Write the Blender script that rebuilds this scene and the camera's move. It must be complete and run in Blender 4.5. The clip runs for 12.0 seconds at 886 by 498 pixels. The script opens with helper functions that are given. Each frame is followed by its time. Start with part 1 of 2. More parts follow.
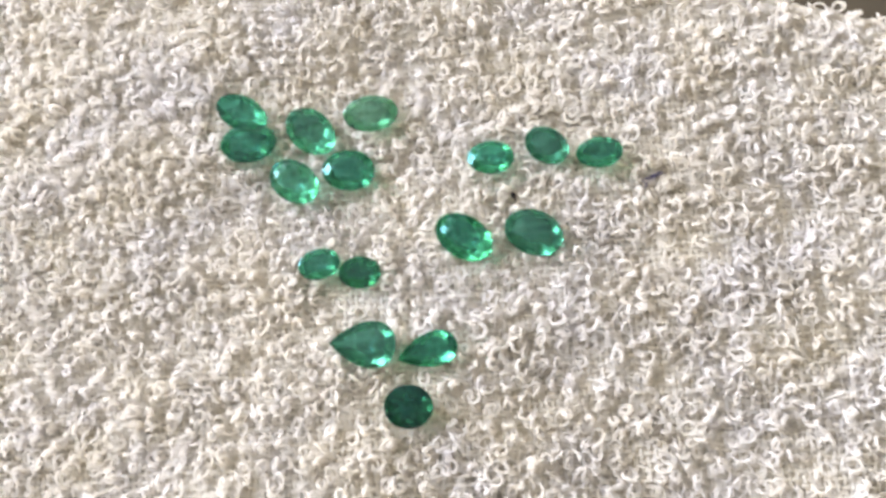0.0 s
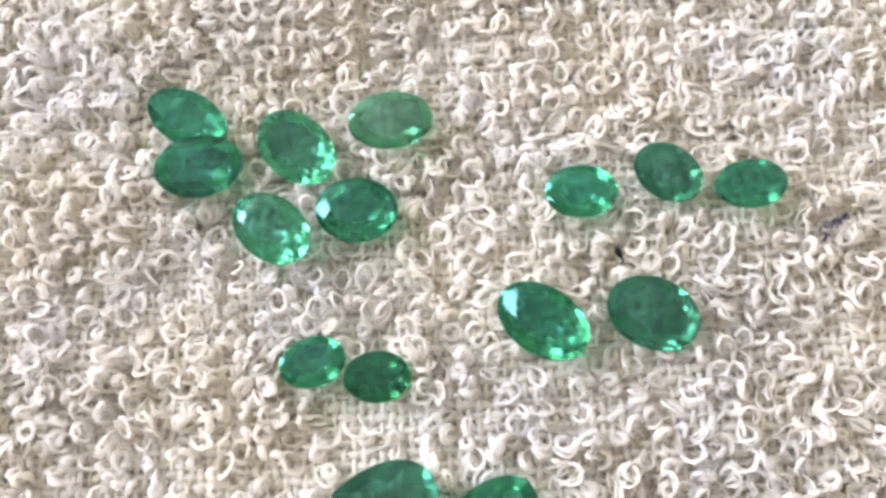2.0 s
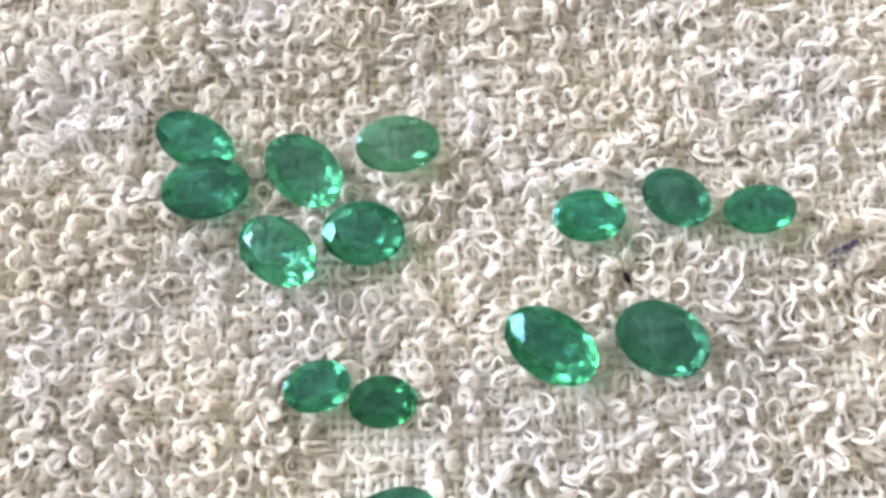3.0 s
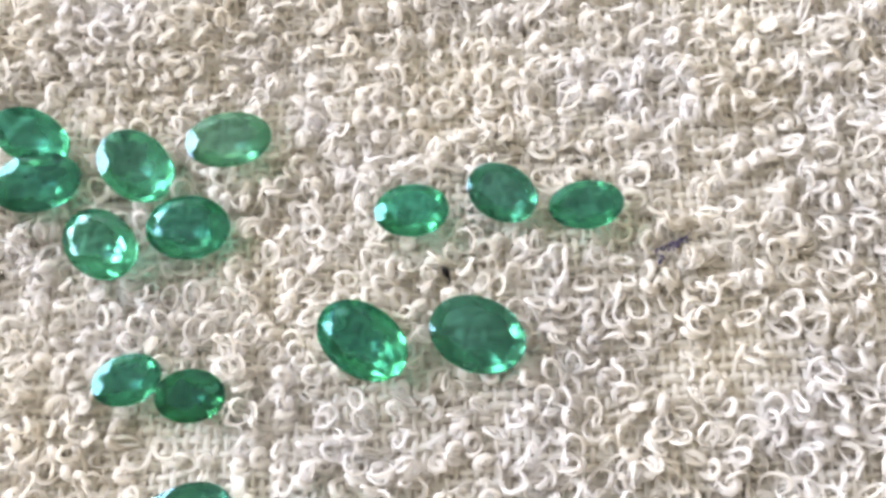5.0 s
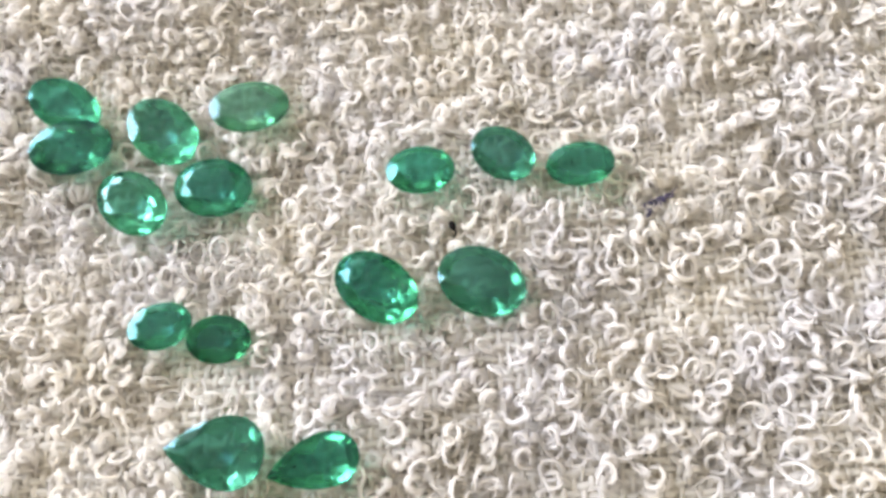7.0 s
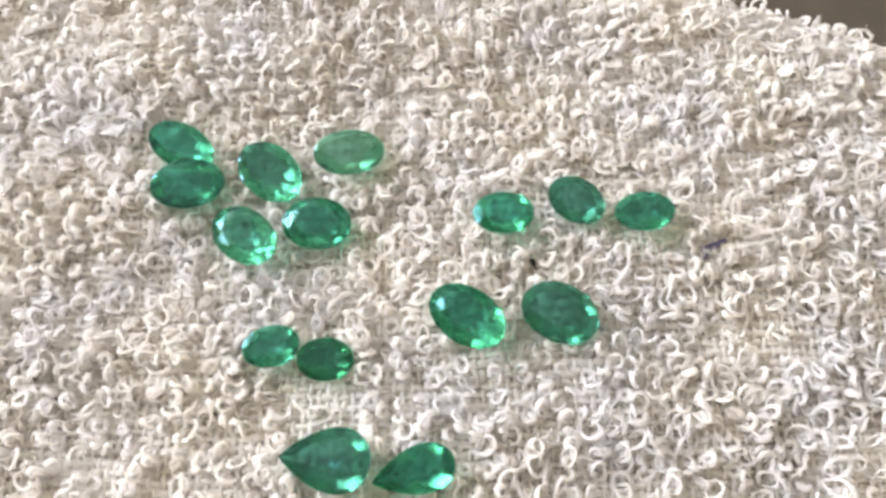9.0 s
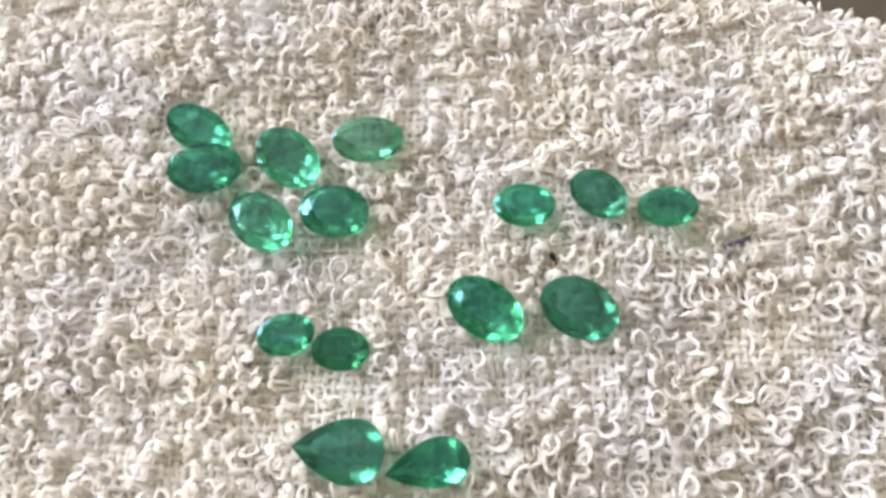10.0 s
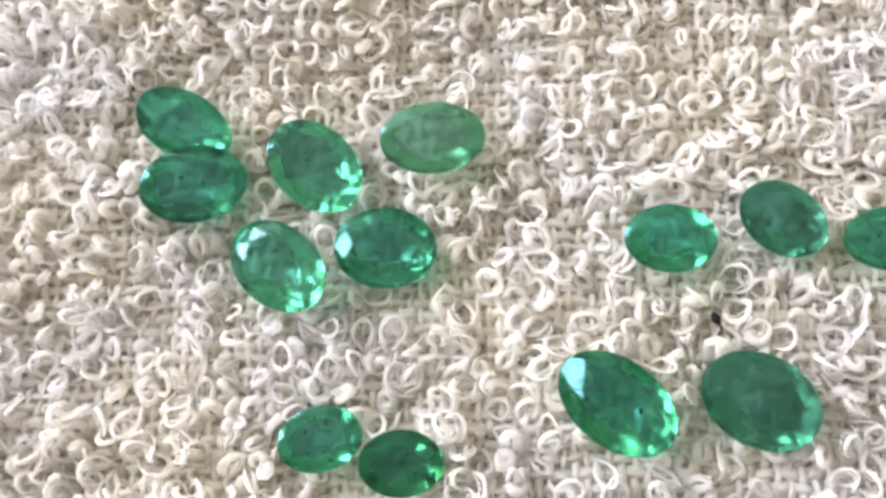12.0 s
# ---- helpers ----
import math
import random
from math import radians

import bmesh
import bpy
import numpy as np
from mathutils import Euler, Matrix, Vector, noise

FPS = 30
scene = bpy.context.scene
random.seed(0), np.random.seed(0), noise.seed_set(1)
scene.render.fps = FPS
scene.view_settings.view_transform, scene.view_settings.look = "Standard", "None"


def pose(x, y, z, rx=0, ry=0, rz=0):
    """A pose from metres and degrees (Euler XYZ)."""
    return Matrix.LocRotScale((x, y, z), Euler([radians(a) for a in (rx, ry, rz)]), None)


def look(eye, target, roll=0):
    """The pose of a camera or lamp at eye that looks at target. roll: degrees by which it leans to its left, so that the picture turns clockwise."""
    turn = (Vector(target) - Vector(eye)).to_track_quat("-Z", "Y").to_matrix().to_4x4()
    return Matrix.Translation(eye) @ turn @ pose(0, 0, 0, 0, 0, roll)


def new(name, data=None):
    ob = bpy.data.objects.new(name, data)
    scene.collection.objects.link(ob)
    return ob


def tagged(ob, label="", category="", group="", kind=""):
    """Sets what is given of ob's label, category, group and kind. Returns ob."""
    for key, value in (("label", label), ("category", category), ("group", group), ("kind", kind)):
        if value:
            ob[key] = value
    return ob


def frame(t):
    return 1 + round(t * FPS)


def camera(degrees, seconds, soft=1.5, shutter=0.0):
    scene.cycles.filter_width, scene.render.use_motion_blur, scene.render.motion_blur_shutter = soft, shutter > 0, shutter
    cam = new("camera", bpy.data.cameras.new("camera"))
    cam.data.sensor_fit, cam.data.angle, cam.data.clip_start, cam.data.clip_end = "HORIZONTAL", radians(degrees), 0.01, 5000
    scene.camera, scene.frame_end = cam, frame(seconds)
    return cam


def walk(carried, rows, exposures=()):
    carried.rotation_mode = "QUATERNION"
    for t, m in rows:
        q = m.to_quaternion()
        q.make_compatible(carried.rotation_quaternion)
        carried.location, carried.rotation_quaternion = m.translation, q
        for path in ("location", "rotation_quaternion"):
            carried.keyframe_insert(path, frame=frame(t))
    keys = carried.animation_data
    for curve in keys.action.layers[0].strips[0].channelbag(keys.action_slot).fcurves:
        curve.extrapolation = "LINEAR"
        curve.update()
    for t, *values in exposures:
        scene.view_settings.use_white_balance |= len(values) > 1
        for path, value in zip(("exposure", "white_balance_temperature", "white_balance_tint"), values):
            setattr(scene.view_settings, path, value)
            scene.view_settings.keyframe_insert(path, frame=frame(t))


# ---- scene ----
# Cut green gemstones lying on a white terry towel, filmed from a hand's width away.
cam = camera(58, 12.0, soft=3.3)
PATH = [
    (0, look((0.00507, -0.02628, 0.09484), (0.00398, -0.01070, 0.03691), -8.51)),
    (0.5, look((0.00428, -0.01703, 0.07084), (0.00375, -0.00279, 0.01256), -7.06)),
    (1, look((0.00279, -0.01113, 0.06227), (0.00281, 0.00164, 0.00365), -5.30)),
    (1.5, look((0.00085, -0.01066, 0.06287), (0.00113, 0.00335, 0.00453), -3.87)),
    (2, look((-0.00160, -0.00761, 0.06274), (-0.00115, 0.00561, 0.00422), -2.83)),
    (2.5, look((-0.00149, -0.00635, 0.06220), (-0.00160, 0.00663, 0.00363), -4.82)),
    (2.7, look((-0.00257, -0.00722, 0.06215), (-0.00174, 0.00683, 0.00383), -1.01)),
    (4.3, look((0.00988, -0.01036, 0.06109), (0.00772, 0.00795, 0.00399), -10.53)),
    (4.5, look((0.01246, -0.01256, 0.06030), (0.01098, 0.00628, 0.00335), -8.12)),
    (5, look((0.01327, -0.01292, 0.05965), (0.01227, 0.00630, 0.00282), -6.67)),
    (5.5, look((0.01369, -0.01359, 0.05949), (0.01297, 0.00586, 0.00274), -5.86)),
    (6, look((0.01272, -0.01416, 0.05966), (0.01202, 0.00502, 0.00281), -5.55)),
    (6.5, look((0.01263, -0.01530, 0.06028), (0.01212, 0.00393, 0.00345), -5.10)),
    (7, look((0.01193, -0.01758, 0.06384), (0.01150, 0.00119, 0.00685), -5.46)),
    (7.5, look((0.00963, -0.01895, 0.06562), (0.00895, -0.00011, 0.00866), -6.18)),
    (7.7, look((0.00864, -0.02045, 0.06641), (0.00775, -0.00110, 0.00962), -6.57)),
    (9.3, look((0.00195, -0.01984, 0.07206), (0.00355, 0.00145, 0.01599), 1.86)),
    (9.5, look((0.00197, -0.02028, 0.07169), (0.00334, 0.00093, 0.01558), 1.71)),
    (10, look((0.00169, -0.01889, 0.07097), (0.00227, 0.00128, 0.01446), 0.17)),
    (10.5, look((0.00147, -0.01244, 0.05922), (0.00180, 0.00615, 0.00217), -0.70)),
    (11, look((-0.00111, -0.00399, 0.05108), (-0.00170, 0.01203, -0.00674), -4.10)),
    (11.5, look((-0.00231, -0.00245, 0.05094), (-0.00348, 0.01317, -0.00698), -6.38)),
    (12, look((-0.00278, -0.00242, 0.05060), (-0.00428, 0.01204, -0.00761), -7.76)),
]
walk(cam, PATH, [(0.0, 0.0, 8600, 30), (12.0, 0.0, 8600, 30)])

# ---- light: daylight from one window, bounced by an unseen plain tan room ----
world = bpy.data.worlds.new("sky")
scene.world = world
world.use_nodes = True
sky = world.node_tree.nodes.new("ShaderNodeTexSky")
sky.sky_type = "NISHITA"
sky.sun_disc = False
sky.sun_elevation, sky.sun_rotation = radians(40), radians(-40)
world.node_tree.nodes["Background"].inputs["Strength"].default_value = 0.1
world.node_tree.links.new(sky.outputs[0], world.node_tree.nodes["Background"].inputs["Color"])

WIN_X, WIN_Y0, WIN_Y1, WIN_Z0, WIN_Z1 = -1.05, 0.05, 1.50, 0.16, 0.96
lamp = bpy.data.lights.new("window_daylight", "AREA")
lamp.shape, lamp.size, lamp.size_y = "RECTANGLE", WIN_Y1 - WIN_Y0, WIN_Z1 - WIN_Z0
lamp.energy, lamp.color = 107.0, (0.56, 0.79, 1.0)
window_light = new("window_daylight", lamp)
window_light.matrix_world = look((WIN_X - 0.02, (WIN_Y0 + WIN_Y1) / 2, (WIN_Z0 + WIN_Z1) / 2), (0, (WIN_Y0 + WIN_Y1) / 2, (WIN_Z0 + WIN_Z1) / 2))
scene.view_settings.exposure = 0.0

MM = 0.001
rng = np.random.default_rng(11)


# ---- materials ----
def material(name):
    m = bpy.data.materials.new(name)
    m.use_nodes = True
    t = m.node_tree
    return m, t, t.nodes["Principled BSDF"], t.nodes["Material Output"]


def ramp(tree, source, stops):
    r = tree.nodes.new("ShaderNodeValToRGB")
    e = r.color_ramp.elements
    while len(e) < len(stops):
        e.new(0.5)
    for el, (p, c) in zip(e, stops):
        el.position, el.color = p, (*c, 1)
    tree.links.new(source, r.inputs[0])
    return r.outputs[0]


def noise_node(tree, scale, detail=3.0, coords="Object"):
    n = tree.nodes.new("ShaderNodeTexNoise")
    n.inputs["Scale"].default_value, n.inputs["Detail"].default_value = scale, detail
    c = tree.nodes.new("ShaderNodeTexCoord")
    tree.links.new(c.outputs[coords], n.inputs["Vector"])
    return n


def mix_color(tree, a, b, fac=0.5, kind="MULTIPLY"):
    n = tree.nodes.new("ShaderNodeMix")
    n.data_type, n.blend_type = "RGBA", kind
    n.inputs[0].default_value = fac
    tree.links.new(a, n.inputs[6])
    tree.links.new(b, n.inputs[7])
    return n.outputs[2]


def cotton(name, stops, translucency):
    """Soft cotton yarn: cream white, each strand a little different, a faint broad drift from cream to lilac white,
    fibre relief.
    """
    m, t, bsdf, out = material(name)
    geo = t.nodes.new("ShaderNodeNewGeometry")
    info = t.nodes.new("ShaderNodeObjectInfo")
    add = t.nodes.new("ShaderNodeMath")
    add.operation = "ADD"
    t.links.new(geo.outputs["Random Per Island"], add.inputs[0])
    t.links.new(info.outputs["Random"], add.inputs[1])
    wrap = t.nodes.new("ShaderNodeMath")
    wrap.operation = "FRACT"
    t.links.new(add.outputs[0], wrap.inputs[0])
    strand = ramp(t, wrap.outputs[0], stops)
    wide = ramp(t, noise_node(t, 75.0, 3.0).outputs["Fac"], [(0.36, (1.0, 0.976, 0.942)), (0.5, (0.997, 0.98, 0.965)), (0.64, (0.99, 0.98, 0.99))])
    base = mix_color(t, strand, wide, 1.0)
    fibre = noise_node(t, 9000.0, 2.0)
    bump = t.nodes.new("ShaderNodeBump")
    bump.inputs["Strength"].default_value, bump.inputs["Distance"].default_value = 0.5, 0.00008
    t.links.new(fibre.outputs["Fac"], bump.inputs["Height"])
    t.links.new(base, bsdf.inputs["Base Color"])
    t.links.new(bump.outputs[0], bsdf.inputs["Normal"])
    bsdf.inputs["Roughness"].default_value = 0.85
    bsdf.inputs["Specular IOR Level"].default_value = 0.12
    bsdf.inputs["Sheen Weight"].default_value = 0.5
    tr = t.nodes.new("ShaderNodeBsdfTranslucent")
    t.links.new(base, tr.inputs["Color"])
    mx = t.nodes.new("ShaderNodeMixShader")
    mx.inputs[0].default_value = translucency
    t.links.new(bsdf.outputs[0], mx.inputs[1])
    t.links.new(tr.outputs[0], mx.inputs[2])
    t.links.new(mx.outputs[0], out.inputs["Surface"])
    return m


PILE = cotton("terry_loop_cotton", [(0.0, (0.905, 0.885, 0.86)), (0.5, (0.92, 0.905, 0.89)), (1.0, (0.925, 0.912, 0.915))], 0.74)
# weave and backing whitened to offset the shade that falls between the loops
WEAVE = cotton("woven_ground_cotton", [(0.0, (0.94, 0.92, 0.885)), (1.0, (0.955, 0.945, 0.925))], 0.64)
BACKING = cotton("towel_backing_cotton", [(0.0, (0.93, 0.90, 0.85)), (1.0, (0.93, 0.90, 0.85))], 0.3)
FUZZ = cotton("cotton_fuzz", [(0.0, (0.95, 0.935, 0.91)), (1.0, (0.955, 0.95, 0.95))], 0.5)


def emerald_material(name, tint, haze, cloud):
    """Transparent green beryl: every pass through or turn inside the stone deepens the green; clouds of fine inclusions (jardin)."""
    m, t, bsdf, out = material(name)
    t.nodes.remove(bsdf)
    glass = t.nodes.new("ShaderNodeBsdfGlass")
    glass.inputs["Color"].default_value = (*tint, 1)
    glass.inputs["Roughness"].default_value = 0.11
    glass.inputs["IOR"].default_value = 1.57
    # glossy layer tinted blue, so that window glints come out sky coloured
    blue_glint = t.nodes.new("ShaderNodeBsdfGlossy")
    blue_glint.inputs["Color"].default_value = (0.28, 0.52, 1.0, 1)
    blue_glint.inputs["Roughness"].default_value = 0.04
    shine = t.nodes.new("ShaderNodeMixShader")
    shine.inputs[0].default_value = 0.03
    t.links.new(glass.outputs[0], shine.inputs[1])
    t.links.new(blue_glint.outputs[0], shine.inputs[2])
    body = t.nodes.new("ShaderNodeBsdfTranslucent")
    body.inputs["Color"].default_value = (*haze, 1)
    n = noise_node(t, 620.0, 4.0)
    fac = t.nodes.new("ShaderNodeMapRange")
    fac.inputs["From Min"].default_value, fac.inputs["From Max"].default_value = 0.38, 0.68
    fac.inputs["To Min"].default_value, fac.inputs["To Max"].default_value = cloud * 0.4, cloud * 1.6
    t.links.new(n.outputs["Fac"], fac.inputs["Value"])
    mx = t.nodes.new("ShaderNodeMixShader")
    t.links.new(fac.outputs[0], mx.inputs[0])
    t.links.new(shine.outputs[0], mx.inputs[1])
    t.links.new(body.outputs[0], mx.inputs[2])
    t.links.new(mx.outputs[0], out.inputs["Surface"])
    return m


GREEN = emerald_material("emerald_green", (0.20, 0.735, 0.62), (0.07, 0.36, 0.27), 0.09)
CLEAR = emerald_material("emerald_clear_green", (0.33, 0.79, 0.68), (0.15, 0.42, 0.33), 0.08)
PALE = emerald_material("emerald_pale_green", (0.45, 0.76, 0.65), (0.17, 0.41, 0.30), 0.17)
VIVID = emerald_material("emerald_vivid_green", (0.12, 0.73, 0.60), (0.04, 0.38, 0.26), 0.08)
MILKY = emerald_material("emerald_milky_bluish_green", (0.29, 0.69, 0.60), (0.11, 0.33, 0.26), 0.14)
OLIVE = emerald_material("emerald_dark_green", (0.15, 0.64, 0.50), (0.02, 0.21, 0.13), 0.06)
DEEP = emerald_material("emerald_deep_green", (0.09, 0.51, 0.41), (0.003, 0.12, 0.08), 0.04)


def plain(name, color, rough=0.7, scale=30.0, spread=0.12, relief=0.0, gloss=0.5):
    m, t, bsdf, out = material(name)
    n = noise_node(t, scale, 5.0)
    lo, hi = [tuple(c * (1 + s) for c in color) for s in (-spread, spread)]
    t.links.new(ramp(t, n.outputs["Fac"], [(0.3, lo), (0.7, hi)]), bsdf.inputs["Base Color"])
    bsdf.inputs["Roughness"].default_value = rough
    bsdf.inputs["Specular IOR Level"].default_value = gloss
    if relief:
        b = t.nodes.new("ShaderNodeBump")
        b.inputs["Strength"].default_value, b.inputs["Distance"].default_value = 0.4, relief
        t.links.new(n.outputs["Fac"], b.inputs["Height"])
        t.links.new(b.outputs[0], bsdf.inputs["Normal"])
    return m


BLACK = plain("black_speck", (0.010, 0.009, 0.009), 0.9, 3000.0, gloss=0.08)
INK = plain("violet_grey_ink", (0.055, 0.048, 0.085), 0.9, 3000.0, 0.5, gloss=0.1)
# tones of the unseen room, set for the light they send back
PALE_FLOOR = plain("pale_beige_floor", (0.62, 0.56, 0.47), 0.7, 8.0, 0.06)
WALL = plain("tan_wall_paint", (0.72, 0.65, 0.53), 0.9, 6.0, 0.03, 0.002)
CEIL = plain("beige_ceiling_paint", (0.57, 0.53, 0.46), 0.9, 6.0, 0.02)
DARK = plain("dark_brown_wood", (0.055, 0.042, 0.030), 0.5, 40.0, 0.35, 0.001)


# ---- mesh helpers ----
def mesh_object(name, bm, mat, smooth=False):
    me = bpy.data.meshes.new(name)
    bm.to_mesh(me)
    bm.free()
    me.materials.append(mat)
    if smooth:
        me.polygons.foreach_set("use_smooth", [True] * len(me.polygons))
    return new(name, me)


def part(name, bm, mat, parent, label="", smooth=False):
    ob = mesh_object(name, bm, mat, smooth)
    ob.parent = parent
    return tagged(ob, label)


def box(bm, x0, x1, y0, y1, z0, z1):
    v = [bm.verts.new(p) for p in ((x0, y0, z0), (x1, y0, z0), (x1, y1, z0), (x0, y1, z0), (x0, y0, z1), (x1, y0, z1), (x1, y1, z1), (x0, y1, z1))]
    for f in ((3, 2, 1, 0), (4, 5, 6, 7), (0, 1, 5, 4), (1, 2, 6, 5), (2, 3, 7, 6), (3, 0, 4, 7)):
        bm.faces.new([v[i] for i in f])


def tubes(name, centres, radius, normal, sides, mat, flat=1.0):
    """One mesh of many bent strands. centres: strands x points x 3 in mm; radius: strands x points; normal: strands x points x 3."""
    n, s, _ = centres.shape
    tangent = np.gradient(centres, axis=1)
    tangent /= np.linalg.norm(tangent, axis=2, keepdims=True) + 1e-9
    side = np.cross(tangent, normal)
    side /= np.linalg.norm(side, axis=2, keepdims=True) + 1e-9
    up = np.cross(side, tangent)
    a = np.arange(sides) * 2 * np.pi / sides
    ring = side[:, :, None] * np.cos(a)[:, None] + up[:, :, None] * np.sin(a)[:, None] * flat
    verts = (centres[:, :, None] + ring * radius[:, :, None, None]).reshape(-1, 3) * MM
    i, j, k = np.meshgrid(np.arange(n), np.arange(s - 1), np.arange(sides), indexing="ij")
    k2 = (k + 1) % sides
    at = lambda jj, kk: (i * s + jj) * sides + kk
    quads = np.stack([at(j, k), at(j, k2), at(j + 1, k2), at(j + 1, k)], -1).reshape(-1)
    me = bpy.data.meshes.new(name)
    me.vertices.add(len(verts))
    me.vertices.foreach_set("co", verts.astype(np.float32).ravel())
    m = len(quads) // 4
    me.loops.add(4 * m)
    me.loops.foreach_set("vertex_index", quads.astype(np.int32))
    me.polygons.add(m)
    me.polygons.foreach_set("loop_start", np.arange(0, 4 * m, 4, dtype=np.int32))
    me.polygons.foreach_set("use_smooth", np.ones(m, dtype=bool))
    me.update(calc_edges=True)
    me.materials.append(mat)
    return new(name, me)


# ---- the unseen plain room, added to bounce light, and the dark table ----
FLOOR_Z, CEIL_Z, TABLE_Z = -0.76, 1.85, -0.012
RX0, RX1, RY0, RY1 = WIN_X, 1.5, -1.4, 1.6
bm = bmesh.new()
box(bm, RX0 - 0.15, RX1 + 0.15, RY0 - 0.15, RY1 + 0.15, FLOOR_Z - 0.1, FLOOR_Z)
tagged(mesh_object("floor", bm, PALE_FLOOR), "unseen pale beige floor, added to bounce light into the room", "floor", kind="structure")
bm = bmesh.new()
box(bm, RX0 - 0.15, RX1 + 0.15, RY0 - 0.15, RY1 + 0.15, CEIL_Z, CEIL_Z + 0.1)
tagged(mesh_object("ceiling", bm, CEIL), "unseen beige ceiling, added to close the room and bounce light", "ceiling", kind="structure")
for name, b in (("wall_north", (RX0, RX1, RY1, RY1 + 0.15)), ("wall_east", (RX1, RX1 + 0.15, RY0 - 0.15, RY1 + 0.15)), ("wall_south", (RX0, RX1, RY0 - 0.15, RY0))):
    bm = bmesh.new()
    box(bm, *b, FLOOR_Z, CEIL_Z)
    tagged(mesh_object(name, bm, WALL), "unseen tan wall, added to close the room and bounce light", "wall", kind="structure")
bm = bmesh.new()
for b in ((RY0 - 0.15, WIN_Y0, FLOOR_Z, CEIL_Z), (WIN_Y1, RY1 + 0.15, FLOOR_Z, CEIL_Z), (WIN_Y0, WIN_Y1, FLOOR_Z, WIN_Z0), (WIN_Y0, WIN_Y1, WIN_Z1, CEIL_Z)):
    box(bm, RX0 - 0.15, RX0, b[0], b[1], b[2], b[3])
tagged(mesh_object("wall_west", bm, WALL), "unseen tan wall, added to bounce light, with a window opening", "wall", kind="structure")

table = tagged(new("table"), "dark brown wooden table under the white towel", "table")
bm = bmesh.new()
box(bm, -0.45, 0.45, -0.30, 0.30, TABLE_Z - 0.03, TABLE_Z)
bmesh.ops.bevel(bm, geom=bm.edges[:], offset=0.004, segments=2, affect="EDGES")
part("tabletop", bm, DARK, table)
for lx in (-0.40, 0.40):
    for ly in (-0.25, 0.25):
        bm = bmesh.new()
        box(bm, lx - 0.025, lx + 0.025, ly - 0.025, ly + 0.025, FLOOR_Z, TABLE_Z - 0.03)
        bmesh.ops.bevel(bm, geom=bm.edges[:], offset=0.004, segments=2, affect="EDGES")
        part("leg", bm, DARK, table)


# ---- the gemstones: (kind, x, y, length, width, turn, material, tilt x, tilt y, label, group) ----
SIX, THREE, PAIR, SMALL, PEARS = ("six oval emeralds in a cluster", "three oval emeralds in a row", "two large oval emeralds",
                                  "two small oval emeralds side by side", "two pear emeralds tip to end")
GEMS = [
    ("oval", -21.04, 18.86, 7.0, 4.5, -33, GREEN, 2, 6, "oval green emerald tucked behind its neighbour, bright at one end", SIX),
    ("oval", -20.20, 14.73, 7.0, 5.4, 8, GREEN, -3, 6, "oval green emerald with black inclusions, overlapping another stone", SIX),
    ("oval", -12.36, 15.80, 7.2, 5.3, -46, CLEAR, 3, 5, "oval green emerald with a clear greyish table and bright end", SIX),
    ("oval", -4.50, 17.15, 6.94, 5.1, 5, PALE, -4, 4, "pale yellowish green oval emerald, cloudy", SIX),
    ("oval", -14.57, 9.07, 7.15, 5.1, -42, CLEAR, 4, -4, "oval green emerald with a glinting corner facet", SIX),
    ("oval", -7.73, 10.05, 6.60, 5.3, -3, GREEN, 2, 4, "broad oval green emerald with a small blue glint", SIX),
    ("oval", 10.05, 9.72, 5.77, 4.4, 2, VIVID, -3, 2, "small bright oval emerald with a clear centre", THREE),
    ("oval", 17.07, 10.71, 5.7, 4.5, -35, MILKY, 3, 3, "small dull bluish green oval emerald", THREE),
    ("oval", 23.42, 9.25, 5.80, 4.1, 6, GREEN, -6, 0, "small oval emerald with dark rim and pale base", THREE),
    ("oval", 5.92, -0.17, 7.6, 5.2, -40, VIVID, 3, -5, "large vivid oval emerald with a blue window glint", PAIR),
    ("oval", 14.35, -0.28, 7.25, 5.55, -26, MILKY, 2, 2, "large milky bluish green oval emerald", PAIR),
    ("oval", -11.86, -1.71, 5.2, 3.95, 12, GREEN, -4, 3, "small oval emerald with tiny black specks", SMALL),
    ("oval", -6.91, -3.27, 5.14, 3.95, -1, OLIVE, 3, 4, "small deep green oval emerald with a bright flash", SMALL),
    ("pear", -6.89, -12.06, 7.97, 5.6, 173, MILKY, 2, 5, "plump pear-shaped green emerald", PEARS),
    ("pear", 0.58, -13.43, 7.3, 4.1, 192, VIVID, -4, 5, "slim pear-shaped green emerald with black specks", PEARS),
    ("oval", -1.96, -19.63, 5.65, 5.0, -5, DEEP, 5, 3, "nearly round dark green emerald", ""),
]

# ---- the towel ----
EDGE = ((54.8, 29.6), (0.355, 0.935))  # a point on the far edge of the towel, mm, and the way out over it


def beyond(x, y):
    return (x - EDGE[0][0]) * EDGE[1][0] + (y - EDGE[0][1]) * EDGE[1][1]


def cloth(x, y):
    """Height in mm of the cloth: soft waves, rolling down at the far edge."""
    w = 0.45 * np.sin(x / 9.5 + 0.6 * np.sin(y / 13)) * np.sin(y / 11.0 + 1.0) + 0.35 * np.sin((x - 1.4 * y) / 17.0)
    w = w + 0.27 * np.sin(x / 2.9 + 1.3 * np.sin(y / 5.1)) * np.sin(y / 3.4 + 0.8 * np.sin(x / 6.3)) + 0.16 * np.sin((x + 2.1 * y) / 5.3 + 0.7)
    w = w - 0.0014 * np.maximum(0, -x - 14) ** 2
    return w - 0.035 * np.maximum(0, beyond(x, y) + 9) ** 2


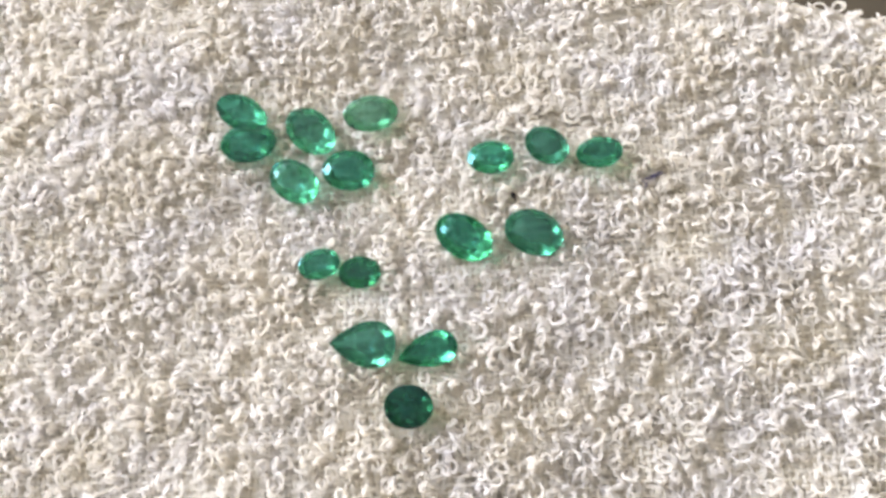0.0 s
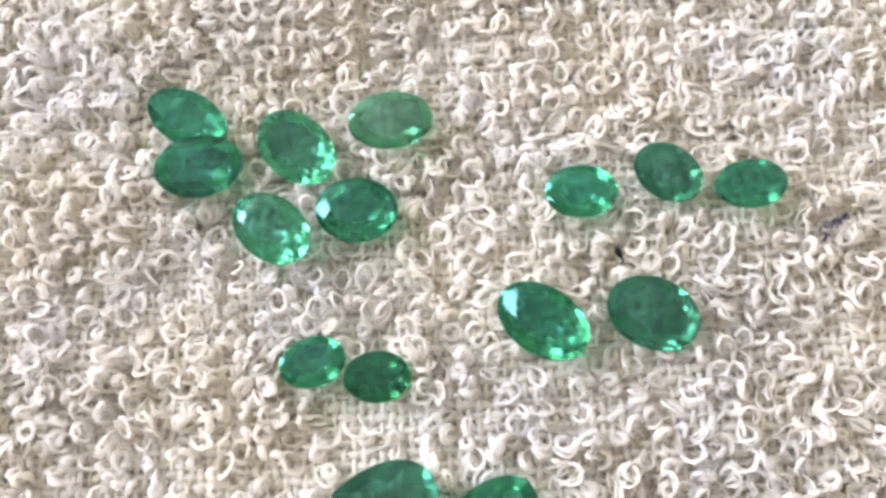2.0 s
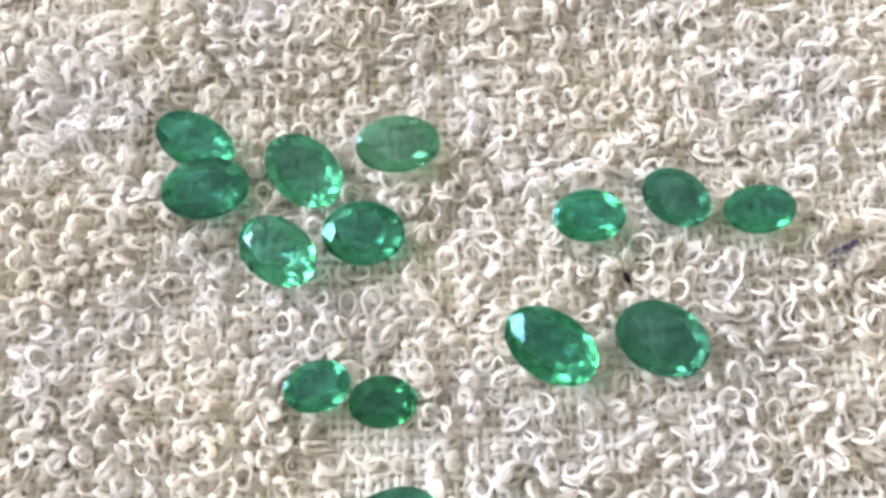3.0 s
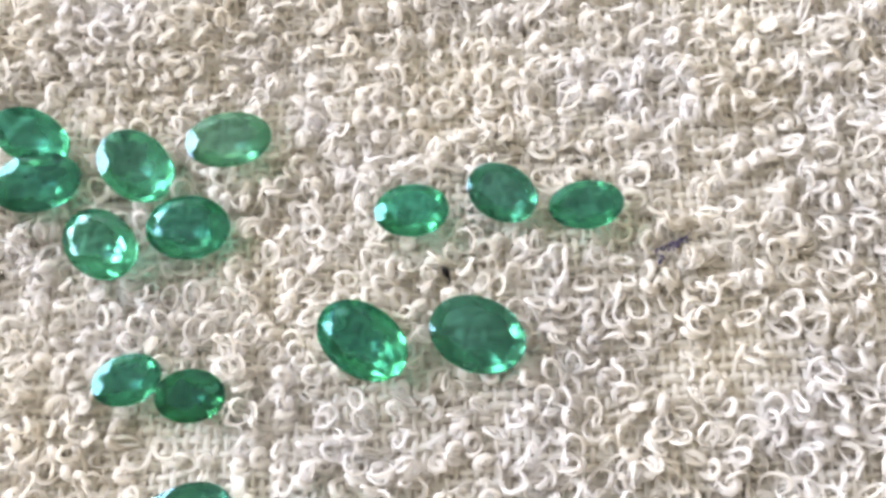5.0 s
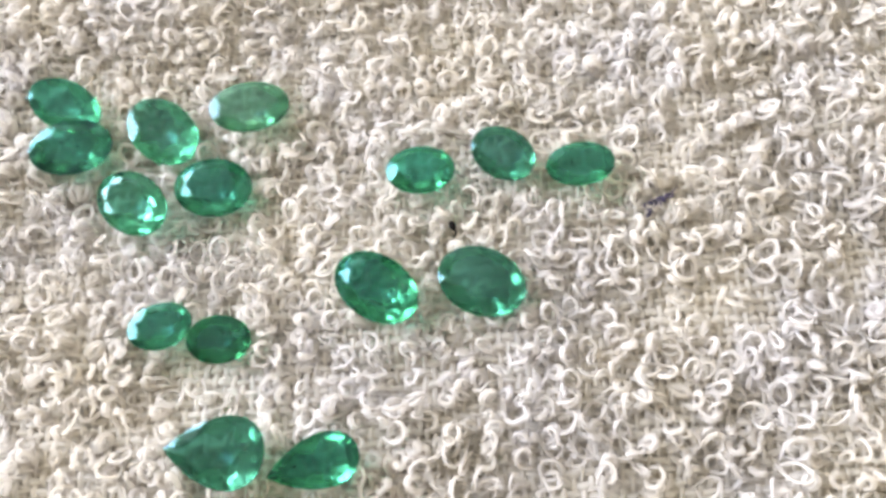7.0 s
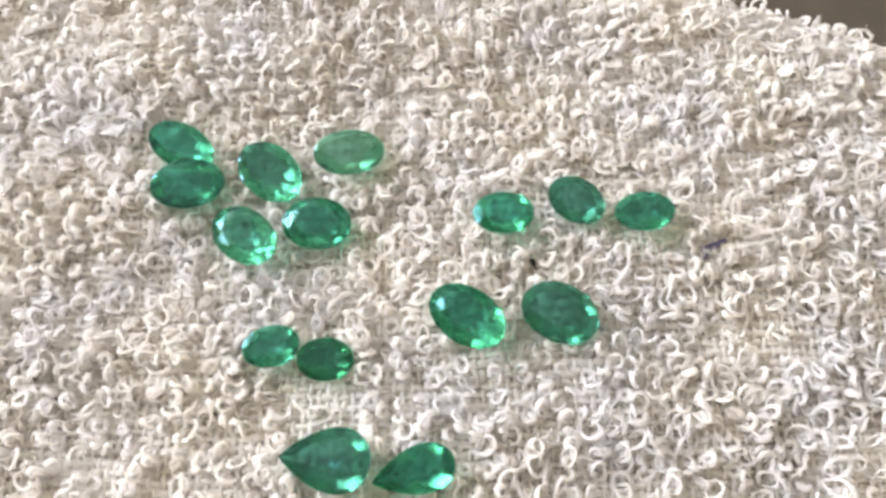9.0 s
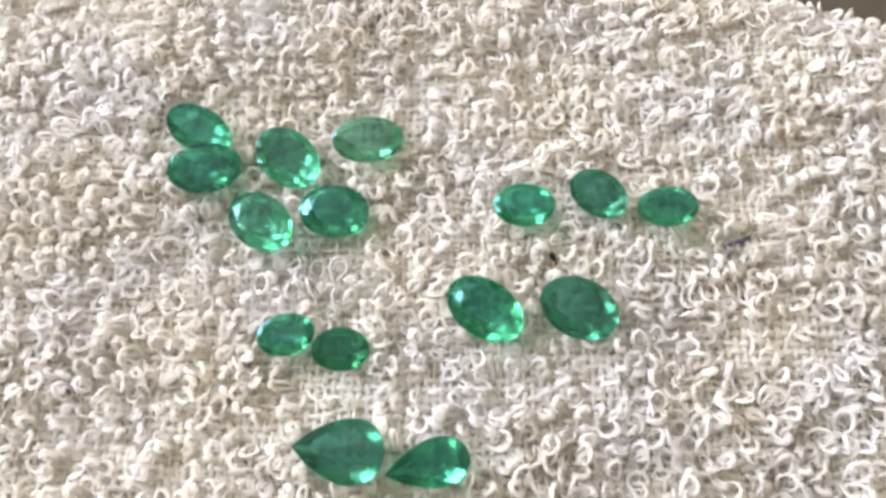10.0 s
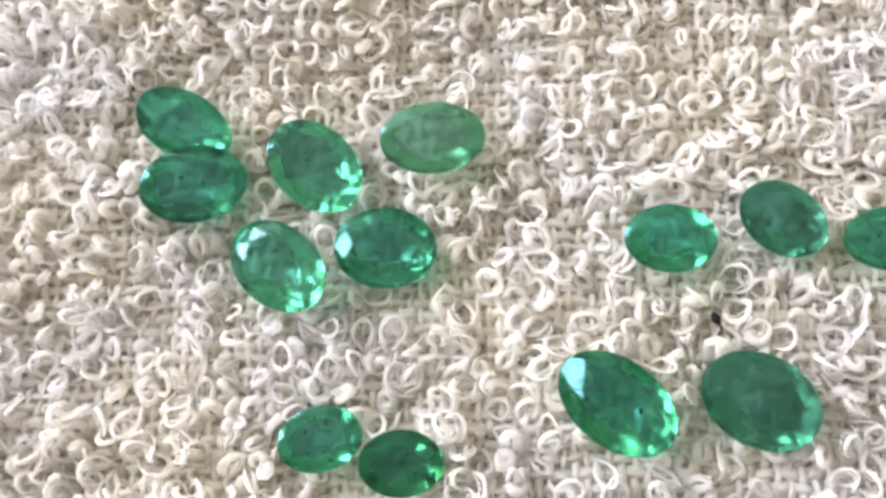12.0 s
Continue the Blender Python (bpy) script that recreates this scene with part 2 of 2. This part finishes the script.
def lie(x, y):
    """The cloth with a shallow dent under each stone."""
    z = cloth(x, y)
    for gem in GEMS:
        z = z - 0.35 * np.exp(-((x - gem[1]) ** 2 + (y - gem[2]) ** 2) / 4.0)
    return z


def warp_noise(x, y, seed):
    """Smooth wander, about -1 to 1."""
    r = np.random.default_rng(seed)
    out = 0
    for wave in (4.0, 7.0, 13.0):
        kx, ky, p = r.normal(0, 1 / wave), r.normal(0, 1 / wave), r.uniform(0, 6.28)
        out = out + np.sin(kx * x * 2 + ky * y * 2 + p)
    return out / 3


X0, X1, Y0, Y1 = -74.0, 74.0, -48.0, 46.0
PITCH_X, PITCH_Y = 0.74, 0.88
TURN = radians(-2.0)


def turned(x, y):
    return x * math.cos(TURN) - y * math.sin(TURN), x * math.sin(TURN) + y * math.cos(TURN)


towel = tagged(new("terry_towel"), "white cotton terry towel with loose loops and open weave", "towel")

# cloth body
nx, ny = 150, 110
gx, gy = np.meshgrid(np.linspace(-110, 100, nx), np.linspace(-85, 60, ny), indexing="ij")
over = beyond(gx, gy)
pull = np.maximum(0, over)
bx, by = gx - EDGE[1][0] * pull, gy - EDGE[1][1] * pull
bz = lie(bx, by) - 0.75
bm = bmesh.new()
grid = [[bm.verts.new((bx[i, j] * MM, by[i, j] * MM, bz[i, j] * MM)) for j in range(ny)] for i in range(nx)]
for i in range(nx - 1):
    for j in range(ny - 1):
        if pull[i, j] <= 0:
            bm.faces.new((grid[i][j], grid[i + 1][j], grid[i + 1][j + 1], grid[i][j + 1]))
bmesh.ops.delete(bm, geom=[v for v in bm.verts if not v.link_faces], context="VERTS")
low = bmesh.ops.extrude_face_region(bm, geom=bm.faces[:])
bmesh.ops.translate(bm, verts=[v for v in low["geom"] if isinstance(v, bmesh.types.BMVert)], vec=(0, 0, -0.0012))
bmesh.ops.recalc_face_normals(bm, faces=bm.faces[:])
part("cloth_body", bm, BACKING, towel, smooth=True)


def keep_inside(c):
    """Ends strands at the towel's edge by folding what lies past it underneath."""
    over = np.maximum(0, beyond(c[..., 0], c[..., 1]))
    c[..., 0] -= EDGE[1][0] * over
    c[..., 1] -= EDGE[1][1] * over
    c[..., 2] -= np.minimum(over, 3.0) * 0.5
    return c


# weft: thick soft yarns across; warp: thinner yarns crossing over and under
wefts = np.arange(Y0, Y1, PITCH_Y)
sx = np.arange(X0, X1, PITCH_X / 2.5)
gy, gx = np.meshgrid(wefts, sx, indexing="ij")
row = np.arange(len(wefts))[:, None]
wy = gy + 0.22 * warp_noise(gx, gy * 3, 3) + 0.10 * np.sin(gx * 2.3 + row * 1.7)
wx, wy2 = turned(gx, wy)
wz = lie(wx, wy2) - 0.33 + 0.15 * np.cos(np.pi * (gx - X0) / PITCH_X + np.pi * row) + 0.05 * np.sin(gx * 1.1 + row * 2.1)
c = keep_inside(np.stack([wx, wy2, wz], -1))
up = np.broadcast_to(np.array([0, 0, 1.0]), c.shape)
rad = 0.315 + 0.05 * np.sin(gx * 1.3 + row * 4.1) + 0.04 * rng.normal(size=(len(wefts), 1))
for k in range(len(wefts)):
    yarn = tubes("weft_yarn", c[k:k + 1], rad[k:k + 1], up[k:k + 1], 4, WEAVE, 0.85)
    yarn.parent = towel

warps = np.arange(X0, X1, PITCH_X)
sy = np.arange(Y0, Y1, PITCH_Y / 2.5)
gx, gy = np.meshgrid(warps, sy, indexing="ij")
row = np.arange(len(warps))[:, None]
wx = gx + 0.16 * warp_noise(gx * 3, gy, 5) + 0.06 * np.sin(gy * 2.9 + row * 1.3)
wx2, wy = turned(wx, gy)
wz = lie(wx2, wy) - 0.33 - 0.20 * np.cos(np.pi * (gy - Y0) / PITCH_Y + np.pi * row)
c = keep_inside(np.stack([wx2, wy, wz], -1))
up = np.broadcast_to(np.array([0, 0, 1.0]), c.shape)
rad = 0.225 + 0.03 * np.sin(gy * 1.7 + row * 3.3) + 0.02 * rng.normal(size=(len(warps), 1))
for k in range(len(warps)):
    yarn = tubes("warp_yarn", c[k:k + 1], rad[k:k + 1], up[k:k + 1], 4, WEAVE, 0.9)
    yarn.parent = towel

GIRDLE = 2.0


PEAR_WIDEST = max(math.sin(q) * math.sin(q / 2) ** 0.85 for q in np.linspace(0, math.pi, 200))


def outline(kind, rho, phi, length, width):
    if kind == "pear":
        return rho * length / 2 * math.cos(phi), rho * width / 2 * math.sin(phi) * abs(math.sin(phi / 2)) ** 0.85 / PEAR_WIDEST
    return rho * length / 2 * math.cos(phi), rho * width / 2 * math.sin(phi)


def corner(seen, bm, p):
    if p not in seen:
        seen[p] = bm.verts.new(p)
    return seen[p]


def build_gem(kind, length, width, mat, rise, deep):
    """A brilliant cut: table, crown facets, thin girdle and pavilion facets, each a part that meets the next edge to edge."""
    crown, depth, rim, table = rise * width, deep * width, 0.10, 0.62

    def pt(rho, step, z):
        x, y = outline(kind, rho, step * math.pi / 16, length, width)
        return (x * MM, y * MM, z * MM)

    # below the girdle the stone bulges: a steep tier at the rim, a middle tier, and a shallow one round the culet
    star_r = 0.83
    z_star = crown * (1 - star_r * math.cos(math.pi / 8)) / (1 - table)
    top = [pt(table, 4 * k, crown + rim / 2) for k in range(8)]
    star = [pt(star_r, 4 * k + 2, z_star + rim / 2) for k in range(8)]
    upper = [pt(1, i, rim / 2) for i in range(32)]
    lower = [pt(1, i, -rim / 2) for i in range(32)]
    tier = [pt(0.74, 4 * k + 2, -rim / 2 - depth * 0.54) for k in range(8)]
    keel = [pt(0.36, 4 * k, -rim / 2 - depth * 0.90) for k in range(8)]
    culet = (0, 0, (-rim / 2 - depth) * MM)
    faces = {"table": [top], "crown": [], "girdle": [], "pavilion": []}
    for k in range(8):
        n, p = (k + 1) % 8, (k - 1) % 8
        faces["crown"] += [(top[k], star[k], top[n]), (top[k], star[p], upper[4 * k], star[k])]
        faces["pavilion"] += [(culet, keel[n], keel[k]), (keel[k], keel[n], tier[k]), (keel[n], tier[n], tier[k]), (tier[k], tier[n], lower[(4 * k + 4) % 32])]
        for i in range(4):
            a, b = 4 * k + i, (4 * k + i + 1) % 32
            faces["crown"].append((star[k], upper[a], upper[b]))
            faces["pavilion"].append((tier[k], lower[b], lower[a]))
            faces["girdle"].append((upper[a], lower[a], lower[b], upper[b]))
    gem = new(kind + "_emerald")
    for name, polygons in faces.items():
        bm = bmesh.new()
        seen = {}
        for poly in polygons:
            bm.faces.new([corner(seen, bm, p) for p in poly])
        part(name, bm, mat, gem)
    return gem


FOOT = []
gems = []
DEPTH = {2: 0.34, 3: 0.37, 8: 0.36, 10: 0.36, 12: 0.44, 15: 0.45}  # depth below the girdle, in widths; stones cut thin are pale in the middle
RISE = {4: 0.15, 5: 0.17, 9: 0.185, 6: 0.13, 11: 0.07, 0: 0.05, 1: 0.05, 2: 0.06, 12: 0.055, 13: 0.04, 14: 0.04, 15: 0.05}  # height of the crown, in widths
for k, (kind, x, y, length, width, turn, mat, tx, ty, label, group) in enumerate(GEMS):
    gem = build_gem(kind, length, width, mat, RISE.get(k, 0.085), DEPTH.get(k, 0.39))
    gem.matrix_world = pose(x * MM, y * MM, (GIRDLE + float(cloth(np.array(x), np.array(y)))) * MM, tx, ty, turn)
    tagged(gem, label, "gemstone", group)
    gems.append(gem)
    FOOT.append((kind, x, y, length, width, radians(turn)))

# ---- loop pile ----
def loop_pile():
    step = 1.22
    ux, uy = np.meshgrid(np.arange(X0, X1, step), np.arange(Y0, Y1, step * 0.92), indexing="ij")
    ux, uy = ux.ravel(), uy.ravel()
    ux = ux + rng.uniform(-0.6, 0.6, ux.size)
    uy = uy + rng.uniform(-0.6, 0.6, uy.size)
    thick = 0.5 + 0.5 * warp_noise(ux * 2.2, uy * 2.2, 21)
    thick = np.clip(0.5 * thick + 0.5 * (0.5 + 0.8 * warp_noise(ux * 4.5, uy * 4.5, 33)), 0, 1)
    keep = rng.uniform(size=ux.size) < 0.12 + 1.4 * thick
    ux, uy, thick = ux[keep], uy[keep], thick[keep]
    ux, uy = turned(ux, uy)
    keep = beyond(ux, uy) < 0.5
    ux, uy, thick = ux[keep], uy[keep], thick[keep, None]
    n, s = ux.size, 16
    u = np.linspace(0, 1, s)[None]
    # three habits of loop: open rings, soft puffs and narrow twisted ones
    habit = rng.uniform(size=(n, 1))
    puff, narrow = habit < 0.33, habit > 0.85
    high = np.where(puff, rng.uniform(0.9, 1.5, (n, 1)), np.where(narrow, rng.uniform(1.5, 2.4, (n, 1)), rng.uniform(1.5, 2.4, (n, 1))))
    high = high * (0.78 + 0.45 * thick)
    wide = np.where(puff, rng.uniform(0.36, 0.55, (n, 1)), np.where(narrow, rng.uniform(0.2, 0.36, (n, 1)), rng.uniform(0.55, 0.92, (n, 1))))
    a = 2 * np.pi * u
    v = 2 * u - 1
    foot = np.clip((np.abs(v) - 0.8) / 0.2, 0, 1)
    arc = np.radians(150) * np.clip(v / 0.8, -1, 1)
    flat_x = wide * np.sin(arc) - np.sign(v) * foot * wide * 0.65
    flat_z = high * ((0.6 + 0.4 * np.cos(arc)) * (1 - foot))
    spread = rng.uniform(0.08, 0.24, (n, 1)) * rng.choice((-1, 1), (n, 1)) * v
    twist = np.where(narrow, rng.normal(0, 1.6, (n, 1)), rng.normal(0, 0.35, (n, 1))) * flat_z / high
    px = flat_x * np.cos(twist) - spread * np.sin(twist)
    py = flat_x * np.sin(twist) + spread * np.cos(twist)
    px = px + rng.normal(0, 0.22, (n, 1)) * (flat_z / high) ** 2
    lean = radians(1) * rng.uniform(28, 86, (n, 1))
    y1, z1 = py * np.cos(lean) + flat_z * np.sin(lean), flat_z * np.cos(lean) - py * np.sin(lean)
    z1 = z1 + 0.25 * np.sin(lean) * np.sin(np.pi * u)
    spin = rng.uniform(0, 2 * np.pi, (n, 1))
    cx = ux[:, None] + px * np.cos(spin) - y1 * np.sin(spin)
    cy = uy[:, None] + px * np.sin(spin) + y1 * np.cos(spin)
    for amp, freq in ((0.05, 5.0), (0.04, 9.0), (0.02, 15.0)):
        cx = cx + rng.normal(0, amp, (n, 1)) * np.sin(freq * u + rng.uniform(0, 6.3, (n, 1))) * np.sin(np.pi * u)
        cy = cy + rng.normal(0, amp, (n, 1)) * np.sin(freq * u + rng.uniform(0, 6.3, (n, 1))) * np.sin(np.pi * u)
    base = cloth(cx, cy)
    cz = base - 0.30 + np.maximum(z1, -0.1 + 0.5 * (flat_z > 0.3)) + (rng.uniform(-0.05, 0.25, (n, 1)) + 0.7 * (thick - 0.35)) * np.sin(np.pi * u) ** 0.5
    bad = np.zeros(n, bool)
    for kind, x, y, length, width, turn in FOOT:
        dx, dy = cx - x, cy - y
        lx, ly = dx * math.cos(turn) + dy * math.sin(turn), dy * math.cos(turn) - dx * math.sin(turn)
        r = np.hypot(lx / (length / 2 + 0.28), ly / (width / 2 + 0.28))
        hull = GIRDLE - 0.15 - 0.45 * width * (1 - r)
        bad |= ((r < 1.0) & (cz - base + 0.15 > hull)).any(1)
    for x, y, r in ((12.4, 4.9, 0.7), (12.5, 4.1, 0.7), (28.9, 5.3, 0.8), (30.0, 5.9, 0.8), (31.0, 6.5, 0.5)):
        bad |= ((np.hypot(cx - x, cy - y) < r) & (cz - base > 0.85)).any(1)
    cx, cy, cz, puff = cx[~bad], cy[~bad], cz[~bad], puff[~bad]
    n = len(cx)
    c = np.stack([cx, cy, cz], -1)
    mid = c.mean(1, keepdims=True)
    d1, d2 = c[:, s // 4] - c[:, 0], c[:, s // 2] - c[:, 0]
    normal = np.cross(d1, d2)
    normal /= np.linalg.norm(normal, axis=1, keepdims=True) + 1e-9
    normal = np.broadcast_to(normal[:, None], c.shape)
    rad = np.where(puff, rng.uniform(0.20, 0.33, (n, 1)), rng.uniform(0.10, 0.155, (n, 1)))
    rad = rad * (1 + 0.15 * np.sin(a * 2 + rng.uniform(0, 6, (n, 1))))
    # the loops between and beside the stones are picked out one by one, the rest is one pile
    mx, my = mid[:, 0, 0], mid[:, 0, 1]
    near = (mx > -10) & (mx < 22) & (my > -9) & (my < 9)
    single = np.flatnonzero(near)[:300]
    rest = np.setdiff1d(np.arange(n), single)
    for k in single:
        ob = tubes("yarn_loop", c[k:k + 1], rad[k:k + 1], normal[k:k + 1], 5, PILE)
        ob.parent = towel
    ob = tubes("towel_nap", c[rest], rad[rest], normal[rest], 5, PILE)
    ob.parent = towel
    tagged(ob, "loose curled loops of white cotton yarn", kind="stuff")
    # stray fibres standing off the yarn
    follow = np.repeat(np.flatnonzero((np.abs(mx) < 62) & (my > -36)), 2)
    pick = np.linspace(0, s - 1, 8).round().astype(int)
    wisp = c[follow][:, pick].copy()
    away = rng.normal(0, 0.13, (len(follow), 3, 3))
    q = np.linspace(0, 1, 8)[None, :, None]
    wisp += away[:, None, 0] * np.sin(3.1 * q) + away[:, None, 1] * np.sin(6.3 * q + 1) * 0.8 + away[:, None, 2] * np.sin(11 * q)
    wisp[..., 2] = np.maximum(wisp[..., 2], lie(wisp[..., 0], wisp[..., 1]) - 0.3)
    clear = np.ones(len(wisp), bool)
    for kind, x, y, length, width, turn in FOOT:
        clear &= (np.hypot(wisp[..., 0] - x, wisp[..., 1] - y) > length / 2 - 0.1).all(1)
    wisp = wisp[clear]
    ob = tubes("wisp", wisp, rng.uniform(0.025, 0.06, (len(wisp), 1)) * np.ones((1, 8)), np.broadcast_to(np.array([0.1, 0.2, 1.0]), wisp.shape), 3, FUZZ)
    ob.parent = towel
    tagged(ob, "loose fibres teased out of the yarn loops", kind="stuff")
    m = 7000
    who, where = rng.integers(0, n, m), rng.integers(2, s - 2, m)
    start = c[who, where]
    way = rng.normal(size=(m, 3)) * (1, 1, 0.5)
    way /= np.linalg.norm(way, axis=1, keepdims=True)
    bend = np.cross(way, rng.normal(size=(m, 3)))
    v = np.linspace(0, 1, 5)[None, :, None]
    long = rng.uniform(0.4, 1.1, (m, 1, 1))
    f = start[:, None] + way[:, None] * v * long + bend[:, None] * (v * (1 - v)) * long * 0.9
    f[..., 2] = np.maximum(f[..., 2], lie(f[..., 0], f[..., 1]) - 0.2)
    clear = np.ones(m, bool)
    for kind, x, y, length, width, turn in FOOT:
        clear &= (np.hypot(f[..., 0] - x, f[..., 1] - y) > length / 2).all(1)
    f = f[clear]
    thin = np.broadcast_to(np.array([1.0, 1.0, 0.9, 0.7, 0.4]), f.shape[:2]) * rng.uniform(0.014, 0.028, (len(f), 1))
    ob = tubes("fuzz", f, thin, np.broadcast_to(np.array([0.1, 0.2, 1.0]), f.shape), 3, FUZZ)
    ob.parent = towel
    return tagged(ob, "fine stray cotton fibres", kind="stuff")


loop_pile()


# ---- lint, stain and specks lying on the pile ----
def strand(points, radii, sides=5):
    """A short bent strand as a bmesh, from points in mm."""
    bm = bmesh.new()
    rings = []
    for i, (p, r) in enumerate(zip(points, radii)):
        a, b = Vector(points[max(i - 1, 0)]), Vector(points[min(i + 1, len(points) - 1)])
        turn = (b - a).to_track_quat("Z", "Y")
        rings.append([bm.verts.new((Vector(p) + turn @ Vector((r * math.cos(q), r * math.sin(q), 0))) * MM)
                      for q in (2 * math.pi * k / sides for k in range(sides))])
    for r0, r1 in zip(rings, rings[1:]):
        for k in range(sides):
            bm.faces.new((r0[k], r0[(k + 1) % sides], r1[(k + 1) % sides], r1[k]))
    bm.faces.new(rings[0][::-1])
    bm.faces.new(rings[-1])
    return bm


def on_pile(x, y, up=1.5):
    return float(lie(np.array(x), np.array(y))) + up


def ground_path(pts, up):
    return [(x, y, on_pile(x, y, up + dz)) for x, y, dz in pts]


lint = tagged(new("black_lint"), "tiny black fleck with a curled tail on the towel loops", "lint")
part("fleck", strand(ground_path([(12.22, 5.08, 0), (12.27, 4.9, 0.05), (12.36, 4.66, 0.06), (12.46, 4.42, 0.03), (12.56, 4.24, 0)], 1.95),
                     [0.10, 0.25, 0.30, 0.22, 0.08], 7), BLACK, lint, smooth=True)
part("tail", strand(ground_path([(12.52, 4.32, 0), (12.62, 4.12, 0.04), (12.62, 3.92, 0.06), (12.5, 3.78, 0.03), (12.36, 3.74, 0)], 1.95),
                    [0.08, 0.10, 0.09, 0.07, 0.04], 5), BLACK, lint, smooth=True)

# ink stain on the loops, built as a tuft of short dark fibres
tuft = tagged(new("violet_stain"), "violet-grey ink stain on the loops, built as short fibres", "lint")
fibre_rng = random.Random(5)
for k in range(60):
    q = k / 59
    fx, fy = 28.2 + 2.5 * q + fibre_rng.uniform(-0.2, 0.2), 5.0 + 1.15 * q + fibre_rng.uniform(-0.75, 0.55) * (1.1 - q)
    ang, ln = radians(fibre_rng.uniform(-40, 90)), fibre_rng.uniform(0.14, 0.42)
    pts = [(fx + math.cos(ang) * ln * v, fy + math.sin(ang) * ln * v + 0.08 * math.sin(3 * v + k), 0.1 * math.sin(math.pi * (v + 1) / 2)) for v in (-0.5, -0.2, 0.1, 0.5)]
    r = fibre_rng.uniform(0.045, 0.10)
    part("fibre", strand(ground_path(pts, 1.75), [r * 0.6, r, r, r * 0.4], 4), INK, tuft, smooth=True)
part("fibre", strand(ground_path([(29.6, 5.7, 0), (30.4, 6.1, 0.1), (31.0, 6.55, 0.1), (31.3, 6.95, 0)], 1.6), [0.05, 0.06, 0.04, 0.015]), INK, tuft, smooth=True)

for x, y, ln in ((27.3, -2.7, 0.34), (25.7, 6.0, 0.12), (-8.3, 12.6, 0.12), (27.0, -3.1, 0.16)):
    speck = mesh_object("speck", strand(ground_path([(x, y, 0), (x + ln * 0.5, y + ln * 0.3, 0.05), (x + ln * 0.2, y + ln, 0)], 0.9), [0.03, 0.06, 0.03]), BLACK, True)
    tagged(speck, "minute dark speck on the towel", "speck")

# ---- black inclusions inside the stones ----
def inclusion(gem, x, y, z, size, stretch=1.0, angle=0.0):
    bm = bmesh.new()
    bmesh.ops.create_icosphere(bm, subdivisions=1, radius=1.0)
    r = random.Random(int(x * 97 + y * 31 + size * 1000))
    for v in bm.verts:
        v.co *= r.uniform(0.6, 1.2)
    ob = part("inclusion", bm, BLACK, gem)
    ob.matrix_local = pose(x * MM, y * MM, z * MM, 0, 0, angle) @ Matrix.Diagonal((size * stretch * MM, size * MM, size * 0.6 * MM, 1))


INCLUSIONS = {1: 14, 0: 5, 2: 4, 3: 4, 8: 8, 7: 4, 9: 6, 10: 3, 11: 12, 12: 6, 13: 5, 14: 10, 4: 4, 5: 4}
for k, count in INCLUSIONS.items():
    r = random.Random(40 + k)
    _, _, _, length, width, *_ = GEMS[k]
    for _ in range(count):
        q, d = r.uniform(0, 6.28), r.uniform(0.15, 0.72)
        inclusion(gems[k], length / 2 * d * math.cos(q), width / 2 * d * math.sin(q), -0.03 - 0.06 * width * (1 - d) * r.random(),
                  r.uniform(0.05, 0.12), r.choice((1, 1, 2.2)), r.uniform(0, 180))
